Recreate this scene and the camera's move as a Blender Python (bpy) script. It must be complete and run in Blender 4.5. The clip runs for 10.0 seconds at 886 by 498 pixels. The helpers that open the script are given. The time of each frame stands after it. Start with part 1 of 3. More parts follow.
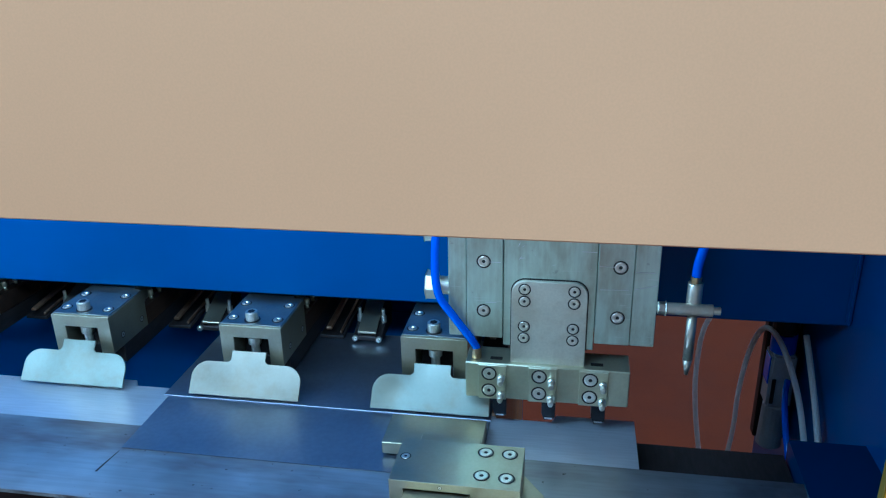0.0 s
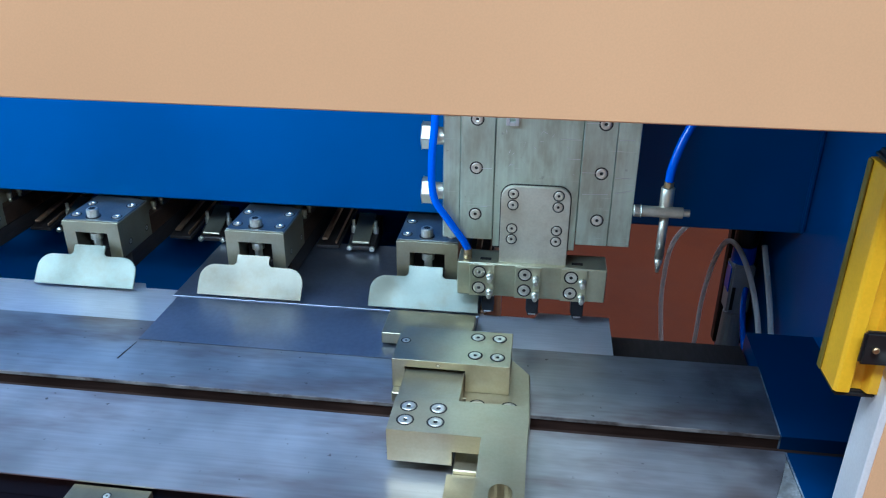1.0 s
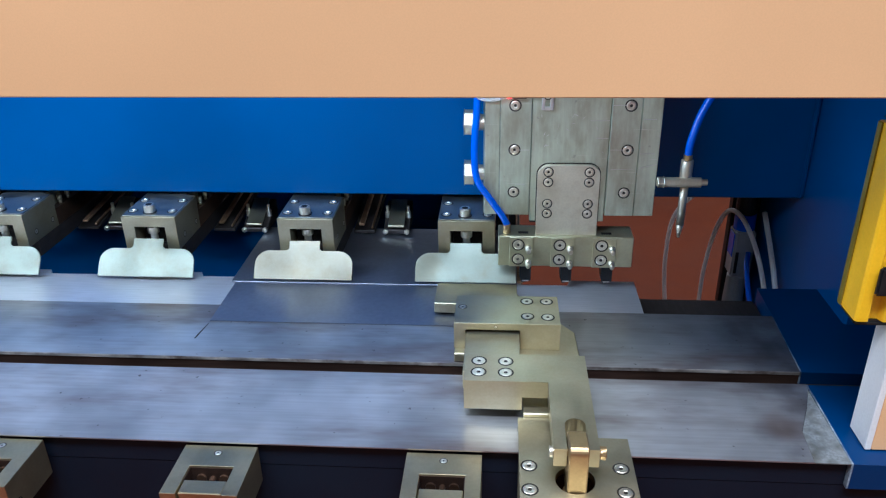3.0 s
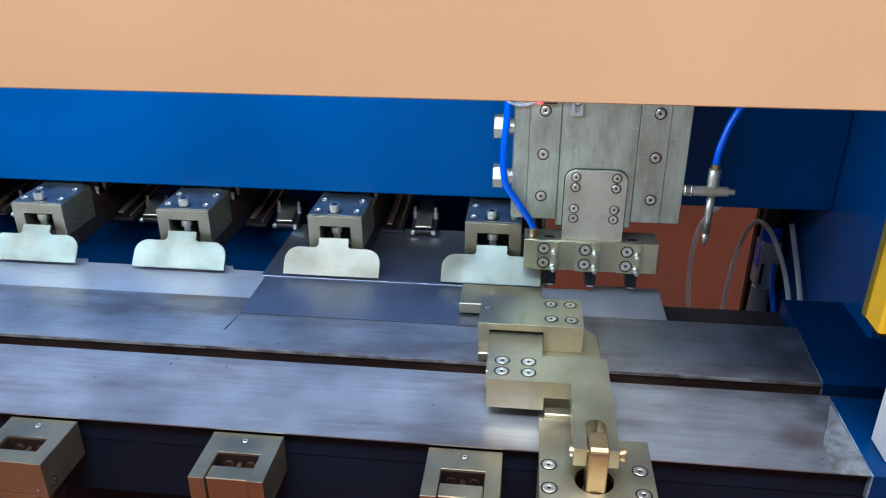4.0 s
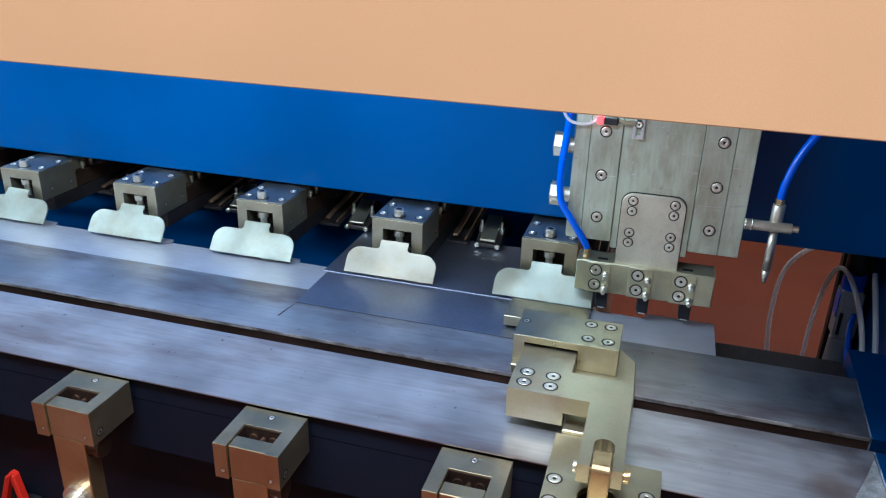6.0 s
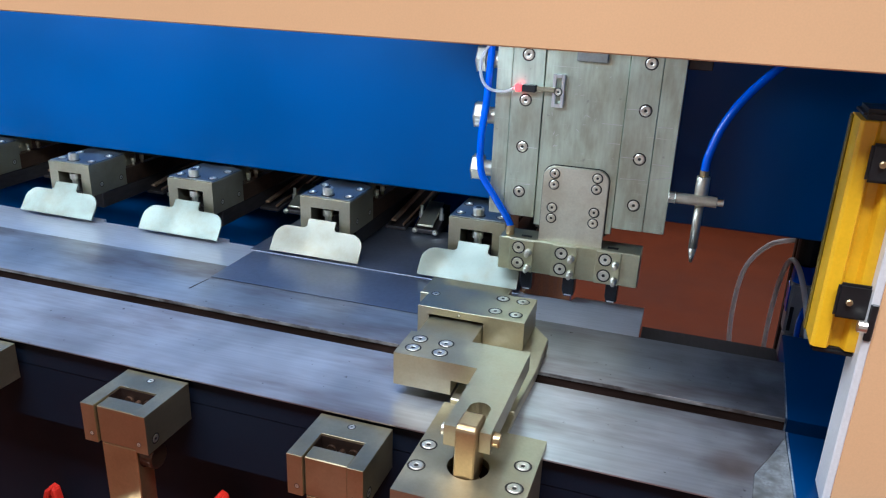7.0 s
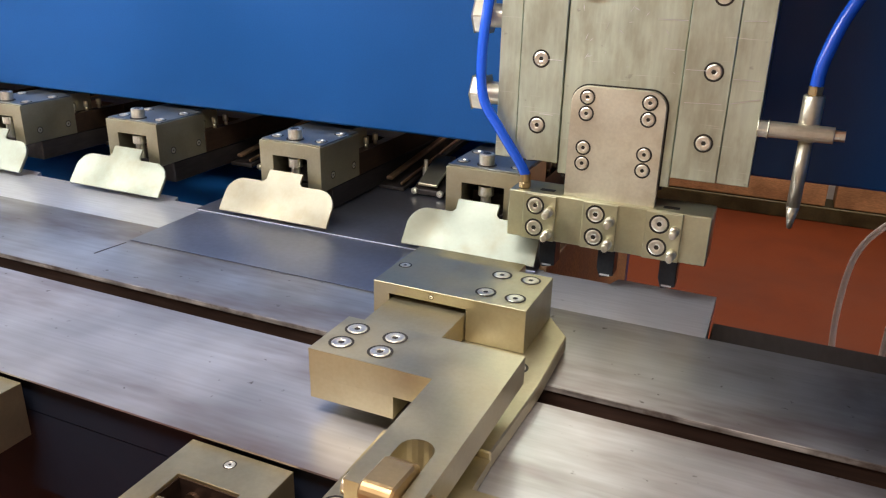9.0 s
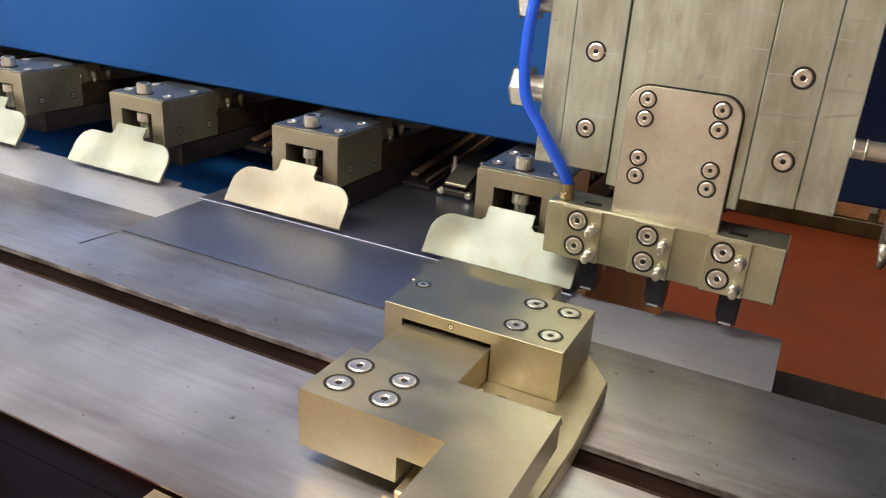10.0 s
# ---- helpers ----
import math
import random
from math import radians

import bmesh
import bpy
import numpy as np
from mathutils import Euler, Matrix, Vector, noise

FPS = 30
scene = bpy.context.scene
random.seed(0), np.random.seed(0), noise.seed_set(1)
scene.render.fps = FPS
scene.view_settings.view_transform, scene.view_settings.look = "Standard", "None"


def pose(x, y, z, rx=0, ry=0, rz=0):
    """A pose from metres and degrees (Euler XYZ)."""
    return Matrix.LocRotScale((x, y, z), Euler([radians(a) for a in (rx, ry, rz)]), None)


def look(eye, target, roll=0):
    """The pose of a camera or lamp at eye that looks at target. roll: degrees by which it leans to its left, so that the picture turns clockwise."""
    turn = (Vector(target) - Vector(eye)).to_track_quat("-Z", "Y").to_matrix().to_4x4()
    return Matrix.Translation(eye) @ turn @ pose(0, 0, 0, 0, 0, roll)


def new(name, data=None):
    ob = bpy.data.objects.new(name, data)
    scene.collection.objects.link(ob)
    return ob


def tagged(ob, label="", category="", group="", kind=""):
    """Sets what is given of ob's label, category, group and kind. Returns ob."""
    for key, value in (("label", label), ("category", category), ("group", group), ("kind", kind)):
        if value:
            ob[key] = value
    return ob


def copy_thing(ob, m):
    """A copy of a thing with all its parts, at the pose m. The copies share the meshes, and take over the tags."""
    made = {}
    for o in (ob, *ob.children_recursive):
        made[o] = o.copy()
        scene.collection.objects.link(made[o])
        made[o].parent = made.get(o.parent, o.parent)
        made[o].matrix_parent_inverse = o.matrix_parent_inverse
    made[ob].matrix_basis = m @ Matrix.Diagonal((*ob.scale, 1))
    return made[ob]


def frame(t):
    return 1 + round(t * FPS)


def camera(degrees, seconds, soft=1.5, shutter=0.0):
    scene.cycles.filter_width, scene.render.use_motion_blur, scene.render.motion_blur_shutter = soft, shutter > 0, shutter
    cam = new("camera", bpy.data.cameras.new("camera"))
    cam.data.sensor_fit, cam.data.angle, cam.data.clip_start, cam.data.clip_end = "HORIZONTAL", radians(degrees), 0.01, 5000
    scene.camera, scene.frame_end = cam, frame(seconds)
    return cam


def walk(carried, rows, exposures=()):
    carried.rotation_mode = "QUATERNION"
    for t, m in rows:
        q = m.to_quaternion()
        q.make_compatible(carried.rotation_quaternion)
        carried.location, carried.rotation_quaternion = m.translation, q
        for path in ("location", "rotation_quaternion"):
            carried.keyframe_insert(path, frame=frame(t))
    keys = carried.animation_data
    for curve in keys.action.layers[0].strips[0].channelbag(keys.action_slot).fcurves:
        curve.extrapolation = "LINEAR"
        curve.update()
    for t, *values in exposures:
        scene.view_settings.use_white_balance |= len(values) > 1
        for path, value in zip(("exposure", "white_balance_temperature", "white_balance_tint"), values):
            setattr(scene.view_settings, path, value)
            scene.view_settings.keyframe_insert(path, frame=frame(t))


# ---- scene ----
cam = camera(59.8, 10.0, soft=1.2)
PATH = [
    (0, (0.145, -0.595, 0.496), (-0.178, 1.24, -0.23), -1.1),
    (0.5, (0.132, -0.626, 0.495), (-0.135, 1.178, -0.327), -0.6),
    (1, (0.126, -0.683, 0.48), (-0.103, 1.112, -0.371), 0.4),
    (1.5, (0.115, -0.729, 0.481), (-0.085, 1.069, -0.372), 0.3),
    (2, (0.077, -0.749, 0.493), (-0.084, 1.047, -0.373), -0.8),
    (2.5, (0.05, -0.769, 0.495), (-0.089, 1.029, -0.369), -1.3),
    (4, (0.038, -0.8, 0.498), (-0.167, 1.0, -0.35), -0.1),
    (4.5, (0.041, -0.807, 0.497), (-0.235, 0.984, -0.35), -0.0),
    (5, (0.052, -0.811, 0.496), (-0.304, 0.967, -0.347), 0.4),
    (6.5, (0.185, -0.805, 0.459), (-0.362, 0.969, -0.286), 2.1),
    (7, (0.25, -0.761, 0.405), (-0.319, 1.021, -0.304), 2.2),
    (7.5, (0.285, -0.684, 0.364), (-0.351, 1.082, -0.327), 2.4),
    (8, (0.295, -0.602, 0.323), (-0.432, 1.124, -0.38), 2.6),
    (8.5, (0.281, -0.547, 0.299), (-0.485, 1.157, -0.415), 1.6),
    (9, (0.25, -0.499, 0.278), (-0.494, 1.21, -0.447), 1.4),
    (9.5, (0.227, -0.466, 0.27), (-0.498, 1.24, -0.481), 2.3),
    (10, (0.213, -0.419, 0.266), (-0.582, 1.252, -0.492), 4.1),
]
walk(cam, [(t, look(eye, target, roll)) for t, eye, target, roll in PATH],
     [(0, -0.34, 4050, -6), (1, -0.15, 4750, 2), (2, -0.08, 5250, 7), (4.5, -0.06, 5300, 10), (7, -0.04, 5400, 10), (8.5, 0.28, 7000, 17), (9, 0.24, 7400, 19), (10, 0.12, 7800, 20)])

# ---- world, lights, exposure ----
world = bpy.data.worlds.new("hall_air")
scene.world = world
world.use_nodes = True
world.node_tree.nodes["Background"].inputs[0].default_value = (0.75, 0.85, 1.0, 1)
world.node_tree.nodes["Background"].inputs[1].default_value = 0.05
scene.view_settings.exposure = 0.0


def area_lamp(name, eye, target, sx, sy, power, color):
    data = bpy.data.lights.new(name, "AREA")
    data.shape, data.size, data.size_y, data.energy, data.color = "RECTANGLE", sx, sy, power, color
    ob = new(name, data)
    ob.matrix_world = look(eye, target)
    return ob


# a tube lamp under the cover's lower edge lights the work area; hall lamps light the front
area_lamp("work_lamp", (-0.98, -0.155, 0.43), (-0.98, 0.09, 0.05), 2.1, 0.09, 10.4, (0.80, 0.93, 1.0))
area_lamp("hall_lamp_front", (0.1, -1.5, 3.45), (0.1, -0.2, 0.4), 3.0, 0.8, 268, (1.0, 0.97, 0.93))
area_lamp("hall_lamp_behind", (0.6, 2.0, 3.2), (0.4, 1.2, -0.9), 1.6, 0.6, 62, (1.0, 0.95, 0.88))


# ---- materials ----
def material(name, base, metal=0.0, rough=0.5, grain=0.0, grain_scale=(40, 40, 40), mottle=0.15, mottle_scale=6.0,
             bump=0.0, dirt=None, dirt_amount=0.0, dirt_scale=9.0, coat=0.0, spec=0.5, spread=0.0, scratch=0.0, rough_mottle=0.25, stretch=None, specks=0.0, end_rust=0.0):
    m = bpy.data.materials.new(name)
    m.use_nodes = True
    nt = m.node_tree
    b = nt.nodes["Principled BSDF"]
    b.inputs["Metallic"].default_value = metal
    b.inputs["Coat Weight"].default_value = coat
    b.inputs["Specular IOR Level"].default_value = spec
    b.inputs["Coat Roughness"].default_value = 0.08
    tc = nt.nodes.new("ShaderNodeTexCoord")
    geo = nt.nodes.new("ShaderNodeNewGeometry")
    mp = nt.nodes.new("ShaderNodeMapping")
    mp.inputs["Scale"].default_value = grain_scale
    nt.links.new(geo.outputs["Position"], mp.inputs["Vector"])
    fine = nt.nodes.new("ShaderNodeTexNoise")
    fine.inputs["Scale"].default_value = 6.0
    fine.inputs["Detail"].default_value = 6.0
    nt.links.new(mp.outputs["Vector"], fine.inputs["Vector"])
    broad = nt.nodes.new("ShaderNodeTexNoise")
    broad.inputs["Scale"].default_value = mottle_scale
    broad.inputs["Detail"].default_value = 3.0
    nt.links.new(geo.outputs["Position"], broad.inputs["Vector"])

    def ramp(src, lo, hi, a, c):
        r = nt.nodes.new("ShaderNodeMapRange")
        r.interpolation_type = "SMOOTHSTEP"
        r.inputs["From Min"].default_value, r.inputs["From Max"].default_value = lo, hi
        r.inputs["To Min"].default_value, r.inputs["To Max"].default_value = a, c
        nt.links.new(src, r.inputs["Value"])
        return r.outputs["Result"]

    def scaled(col, factor):
        v = nt.nodes.new("ShaderNodeVectorMath")
        v.operation = "SCALE"
        if isinstance(col, tuple):
            v.inputs[0].default_value = col
        else:
            nt.links.new(col, v.inputs[0])
        nt.links.new(factor, v.inputs["Scale"])
        return v.outputs[0]

    col = scaled(base, ramp(broad.outputs["Fac"], 0.3, 0.7, 1 - mottle, 1 + mottle))
    col = scaled(col, ramp(fine.outputs["Fac"], 0.3, 0.7, 1 - grain, 1 + grain))
    if spread:
        info = nt.nodes.new("ShaderNodeObjectInfo")
        col = scaled(col, ramp(info.outputs["Random"], 0, 1, 1 - spread, 1 + spread))
    if dirt:
        d = nt.nodes.new("ShaderNodeTexNoise")
        d.inputs["Scale"].default_value = dirt_scale
        d.inputs["Detail"].default_value = 5.0
        d.inputs["Roughness"].default_value = 0.65
        if stretch:
            dm = nt.nodes.new("ShaderNodeMapping")
            dm.inputs["Scale"].default_value = stretch
            dm.inputs["Rotation"].default_value = (0, 0, 0.12)
            nt.links.new(geo.outputs["Position"], dm.inputs["Vector"])
            nt.links.new(dm.outputs["Vector"], d.inputs["Vector"])
        else:
            nt.links.new(geo.outputs["Position"], d.inputs["Vector"])
        mix = nt.nodes.new("ShaderNodeMix")
        mix.data_type = "RGBA"
        mix.inputs["B"].default_value = (*dirt, 1)
        nt.links.new(ramp(d.outputs["Fac"], 0.40, 0.71, 0, dirt_amount), mix.inputs["Factor"])
        nt.links.new(col, mix.inputs["A"])
        col = mix.outputs["Result"]
    def stain(col, color, factor):
        mx = nt.nodes.new("ShaderNodeMix")
        mx.data_type = "RGBA"
        mx.inputs["B"].default_value = (*color, 1)
        nt.links.new(factor, mx.inputs["Factor"])
        nt.links.new(col, mx.inputs["A"])
        return mx.outputs["Result"]

    if end_rust:
        # the seldom used end of the plank has rusted in a ragged patch
        sep = nt.nodes.new("ShaderNodeSeparateXYZ")
        nt.links.new(geo.outputs["Position"], sep.inputs[0])
        rn = nt.nodes.new("ShaderNodeTexNoise")
        rn.inputs["Scale"].default_value = 16.0
        rn.inputs["Detail"].default_value = 5.0
        nt.links.new(geo.outputs["Position"], rn.inputs["Vector"])
        edge = nt.nodes.new("ShaderNodeMath")
        edge.operation = "MULTIPLY_ADD"
        edge.inputs[1].default_value = 0.30
        nt.links.new(rn.outputs["Fac"], edge.inputs[0])
        nt.links.new(sep.outputs["X"], edge.inputs[2])
        col = stain(col, (0.085, 0.072, 0.072), ramp(edge.outputs[0], 0.43, 0.58, 0, end_rust))
        # one round rust spot near the corner
        far = nt.nodes.new("ShaderNodeVectorMath")
        far.operation = "DISTANCE"
        far.inputs[1].default_value = (0.325, -0.145, 0)
        nt.links.new(geo.outputs["Position"], far.inputs[0])
        ring = nt.nodes.new("ShaderNodeMath")
        ring.operation = "MULTIPLY_ADD"
        ring.inputs[1].default_value = 0.045
        nt.links.new(rn.outputs["Fac"], ring.inputs[0])
        nt.links.new(far.outputs["Value"], ring.inputs[2])
        col = stain(col, (0.15, 0.085, 0.055), ramp(ring.outputs[0], 0.030, 0.058, 0.55, 0))
    if specks:
        pn = nt.nodes.new("ShaderNodeTexNoise")
        pn.inputs["Scale"].default_value = 110.0
        pn.inputs["Detail"].default_value = 3.0
        nt.links.new(geo.outputs["Position"], pn.inputs["Vector"])
        col = stain(col, (0.06, 0.045, 0.04), ramp(pn.outputs["Fac"], 0.68, 0.77, 0, specks))
    if scratch:
        sm = nt.nodes.new("ShaderNodeMapping")
        sm.inputs["Scale"].default_value = (9, 9, 420)
        sm.inputs["Rotation"].default_value = (0.3, 0.06, 0.1)
        nt.links.new(geo.outputs["Position"], sm.inputs["Vector"])
        sn_ = nt.nodes.new("ShaderNodeTexNoise")
        sn_.inputs["Scale"].default_value = 2.0
        sn_.inputs["Detail"].default_value = 2.0
        nt.links.new(sm.outputs["Vector"], sn_.inputs["Vector"])
        mx = nt.nodes.new("ShaderNodeMix")
        mx.data_type = "RGBA"
        mx.inputs["B"].default_value = (0.85, 0.85, 0.82, 1)
        nt.links.new(ramp(sn_.outputs["Fac"], 0.70, 0.74, 0, scratch), mx.inputs["Factor"])
        nt.links.new(col, mx.inputs["A"])
        col = mx.outputs["Result"]
    nt.links.new(col, b.inputs["Base Color"])
    low, high = rough * (1 - rough_mottle), min(1.0, rough * (1 + rough_mottle))
    low, high = (max(low, 0.285), high) if rough > 0.28 else (low, min(high, 0.265))
    nt.links.new(ramp(broad.outputs["Fac"], 0.25, 0.75, low, high), b.inputs["Roughness"])
    if bump:
        bp = nt.nodes.new("ShaderNodeBump")
        bp.inputs["Strength"].default_value = bump
        bp.inputs["Distance"].default_value = 0.0004
        nt.links.new(fine.outputs["Fac"], bp.inputs["Height"])
        nt.links.new(bp.outputs["Normal"], b.inputs["Normal"])
    return m


NICKEL = material("nickel_plate", (0.535, 0.495, 0.35), 0.93, 0.37, 0.03, (60, 60, 60), 0.08, 20, 0.05, (0.45, 0.36, 0.21), 0.4, 22, spread=0.03)
HOLDER = material("yellowish_nickel_plate", (0.635, 0.62, 0.43), 0.84, 0.38, 0.03, (60, 60, 60), 0.08, 20, 0.04, (0.50, 0.40, 0.22), 0.4, 22)
STOPSTEEL = material("glossy_yellow_nickel", (0.60, 0.53, 0.34), 0.96, 0.31, 0.03, (60, 60, 60), 0.08, 20, 0.04, (0.45, 0.34, 0.18), 0.4, 22, spread=0.03)
TONGUE = material("pale_plated_steel", (0.735, 0.695, 0.575), 0.74, 0.42, 0.04, (60, 60, 60), 0.10, 16, 0.05, (0.48, 0.38, 0.24), 0.4, 22)
BRASSY = material("zinc_plate_yellow", (0.57, 0.42, 0.22), 0.90, 0.30, 0.04, (60, 60, 60), 0.08, 20, 0.06, (0.36, 0.26, 0.14), 0.4, 22)
GROUND = material("ground_steel", (0.645, 0.72, 0.60), 0.76, 0.37, 0.05, (60, 60, 2.5), 0.10, 14, 0.05, (0.31, 0.28, 0.17), 0.6, 17, scratch=0.6, stretch=(1.6, 1.6, 0.6), specks=0.3)
DARKTOP = material("blued_steel", (0.34, 0.36, 0.35), 0.95, 0.40, 0.06, (60, 60, 60), 0.12, 25, 0.06)
BED = material("worn_bed_steel", (0.475, 0.49, 0.51), 0.78, 0.30, 0.06, (1.2, 42, 42), 0.28, 7.0, 0.0, (0.21, 0.155, 0.145), 0.9, 4.0, rough_mottle=0.12, stretch=(0.6, 2.4, 1.0), specks=0.8, end_rust=0.75)
DIE = material("die_strip_steel", (0.72, 0.73, 0.79), 0.64, 0.29, 0.05, (4, 50, 50), 0.08, 8, 0.0, specks=0.25)
SHEET = material("grey_sheet_steel", (0.35, 0.37, 0.44), 0.9, 0.33, 0.05, (30, 30, 30), 0.08, 6, 0.0, (0.26, 0.27, 0.30), 0.4, 8)
PLATE = material("bright_plate_steel", (0.335, 0.36, 0.30), 0.9, 0.60, 0.015, (50, 50, 50), 0.06, 15, 0.03, (0.27, 0.23, 0.15), 0.5, 18, spread=0.16)
SCREW = material("zinc_screw_steel", (0.88, 0.85, 0.74), 0.95, 0.30, 0.06, (80, 80, 80), 0.10, 60, 0.0)
# near-black colour that paints the shade inside recesses, gaps and sockets
RECESS_SHADE = material("painted_recess_shade", (0.035, 0.032, 0.026), 0.5, 0.5, 0.1, (80, 80, 80), 0.1, 50)
ALU = material("aluminium_plate", (0.82, 0.83, 0.84), 0.9, 0.39, 0.05, (8, 90, 90), 0.06, 10, 0.04)
BLUE = material("blue_machine_paint", (0.0003, 0.070, 0.25), 0.0, 0.29, 0.03, (90, 90, 90), 0.10, 5, 0.03, spec=0.30)
# the blue machine paint again, darkened to hold the cover's shade on the bed ends
SHADED_BLUE = material("shaded_blue_machine_paint", (0.0003, 0.026, 0.10), 0.0, 0.42, 0.03, (90, 90, 90), 0.10, 5, 0.03, spec=0.25)
GROOVE = material("oily_groove_iron", (0.050, 0.030, 0.023), 0.6, 0.45, 0.2, (3, 40, 40), 0.3, 8, 0.1)
NAVY = material("dark_navy_surface", (0.0035, 0.0080, 0.018), 0.0, 0.55, 0.05, (90, 90, 90), 0.10, 5, 0.03, spec=0.25)
BEIGE = material("beige_cover_paint", (0.80, 0.48, 0.240), 0.0, 0.45, 0.02, (120, 120, 120), 0.04, 3, 0.03)
WHITE = material("white_edge_paint", (0.80, 0.79, 0.78), 0.0, 0.45, 0.03, (60, 60, 60), 0.04, 6, 0.03)
YELLOW = material("yellow_housing_paint", (0.93, 0.53, 0.005), 0.0, 0.40, 0.03, (60, 60, 60), 0.05, 12, 0.03, coat=0.1)
LENS = material("olive_sensor_window", (0.20, 0.15, 0.02), 0.0, 0.25, 0.03, (60, 60, 60), 0.05, 12, 0.0)
BLACK = material("black_plastic", (0.012, 0.012, 0.013), 0.0, 0.42, 0.1, (60, 60, 60), 0.1, 30, 0.05)
PLATE_WARM = material("tarnished_plate_steel", (0.36, 0.33, 0.255), 0.9, 0.52, 0.02, (50, 50, 50), 0.08, 15, 0.03, (0.25, 0.19, 0.11), 0.55, 18)
CARBIDE = material("black_oxide_tool", (0.035, 0.037, 0.042), 0.7, 0.38, 0.1, (60, 60, 60), 0.1, 40, 0.05)
BRONZE = material("oiled_rail_steel", (0.125, 0.072, 0.045), 0.8, 0.36, 0.08, (40, 3, 40), 0.25, 12, 0.10, (0.05, 0.035, 0.03), 0.6, 14)
COPPER = material("worn_copper_brown_steel", (0.50, 0.30, 0.17), 0.85, 0.40, 0.15, (40, 2, 40), 0.35, 14, 0.08, (0.08, 0.05, 0.04), 0.8, 14)
DARKIRON = material("dark_oiled_iron", (0.055, 0.045, 0.042), 0.6, 0.42, 0.15, (40, 8, 40), 0.2, 12, 0.12)
GREENISH = material("oily_green_iron", (0.075, 0.066, 0.030), 0.4, 0.5, 0.2, (20, 60, 60), 0.3, 12, 0.15)
OCHRE = material("rust_ochre_flange", (0.42, 0.235, 0.115), 0.2, 0.55, 0.2, (12, 60, 60), 0.2, 12, 0.15)
HOSE = material("blue_air_hose", (0.004, 0.115, 0.80), 0.0, 0.28, 0.02, (60, 60, 60), 0.04, 20, 0.0, coat=0.3)
CLEAR = material("milky_hose", (0.93, 0.92, 0.92), 0.0, 0.35, 0.03, (60, 60, 60), 0.05, 20, 0.0)
VALVE = material("grey_valve_casting", (0.42, 0.43, 0.45), 0.3, 0.45, 0.05, (60, 60, 60), 0.1, 30, 0.05)
RED = material("red_plastic", (0.75, 0.03, 0.015), 0.0, 0.35, 0.05, (60, 60, 60), 0.08, 30, 0.0)
CLEAR.node_tree.nodes["Principled BSDF"].inputs["Transmission Weight"].default_value = 0.4
CLEAR.node_tree.nodes["Principled BSDF"].inputs["IOR"].default_value = 1.2
CLEAR.node_tree.nodes["Principled BSDF"].inputs["Subsurface Weight"].default_value = 0.7
CLEAR.node_tree.nodes["Principled BSDF"].inputs["Subsurface Radius"].default_value = (1.0, 0.95, 0.9)
CLEAR.node_tree.nodes["Principled BSDF"].inputs["Subsurface Scale"].default_value = 0.02
CHIPPED = material("chipped_grey_edge", (0.22, 0.27, 0.33), 0.2, 0.55, 0.2, (60, 60, 60), 0.3, 40, 0.1, (0.02, 0.05, 0.12), 0.9, 60)
BARE = material("bare_scraped_iron", (0.25, 0.27, 0.28), 0.4, 0.45, 0.25, (60, 60, 60), 0.25, 30, 0.1, (0.09, 0.09, 0.08), 0.95, 45, specks=0.5)
LIP = material("worn_bright_lip", (0.50, 0.47, 0.45), 0.6, 0.42, 0.3, (3, 60, 60), 0.3, 20, 0.0, (0.09, 0.06, 0.05), 0.9, 26)
HALLWALL = material("pale_hall_wall", (0.72, 0.72, 0.70), 0.0, 0.8, 0.04, (8, 8, 8), 0.08, 1.0, 0.05)
HALLFLOOR = material("red_brown_floor_paint", (0.165, 0.038, 0.014), 0.0, 0.6, 0.04, (20, 20, 20), 0.10, 2.0, 0.05, (0.10, 0.026, 0.014), 0.5, 2.5, spec=0.10)
GLOW = bpy.data.materials.new("sensor_led_glow")
GLOW.use_nodes = True
GLOW.node_tree.nodes["Principled BSDF"].inputs["Base Color"].default_value = (0.8, 0.02, 0.02, 1)
GLOW.node_tree.nodes["Principled BSDF"].inputs["Emission Color"].default_value = (1, 0.05, 0.05, 1)
GLOW.node_tree.nodes["Principled BSDF"].inputs["Emission Strength"].default_value = 4.0


# ---- mesh helpers ----
def bev(bm, b, seg=1, angle=0.5):
    if b:
        es = [e for e in bm.edges if len(e.link_faces) == 2 and e.calc_face_angle(0) > angle]
        bmesh.ops.bevel(bm, geom=es, offset=b, segments=seg, affect="EDGES", clamp_overlap=True)
    return bm


def box(x0, x1, y0, y1, z0, z1, b=0.0005, seg=1):
    bm = bmesh.new()
    bmesh.ops.create_cube(bm, size=1)
    for v in bm.verts:
        v.co = ((x0 + x1) / 2 + v.co.x * (x1 - x0), (y0 + y1) / 2 + v.co.y * (y1 - y0), (z0 + z1) / 2 + v.co.z * (z1 - z0))
    return bev(bm, b, seg)


AXES = {"z": Matrix.Identity(3), "x": Euler((0, radians(90), 0)).to_matrix(), "y": Euler((radians(-90), 0, 0)).to_matrix()}


def cyl(c, r, h, axis="z", n=24, r2=None, b=0.0):
    """A round bar that starts at c and goes h along axis."""
    bm = bmesh.new()
    bmesh.ops.create_cone(bm, cap_ends=True, segments=n, radius1=r, radius2=r if r2 is None else r2, depth=h)
    for v in bm.verts:
        v.co = AXES[axis] @ (v.co + Vector((0, 0, h / 2))) + Vector(c)
    return bev(bm, b, 1, 0.9)


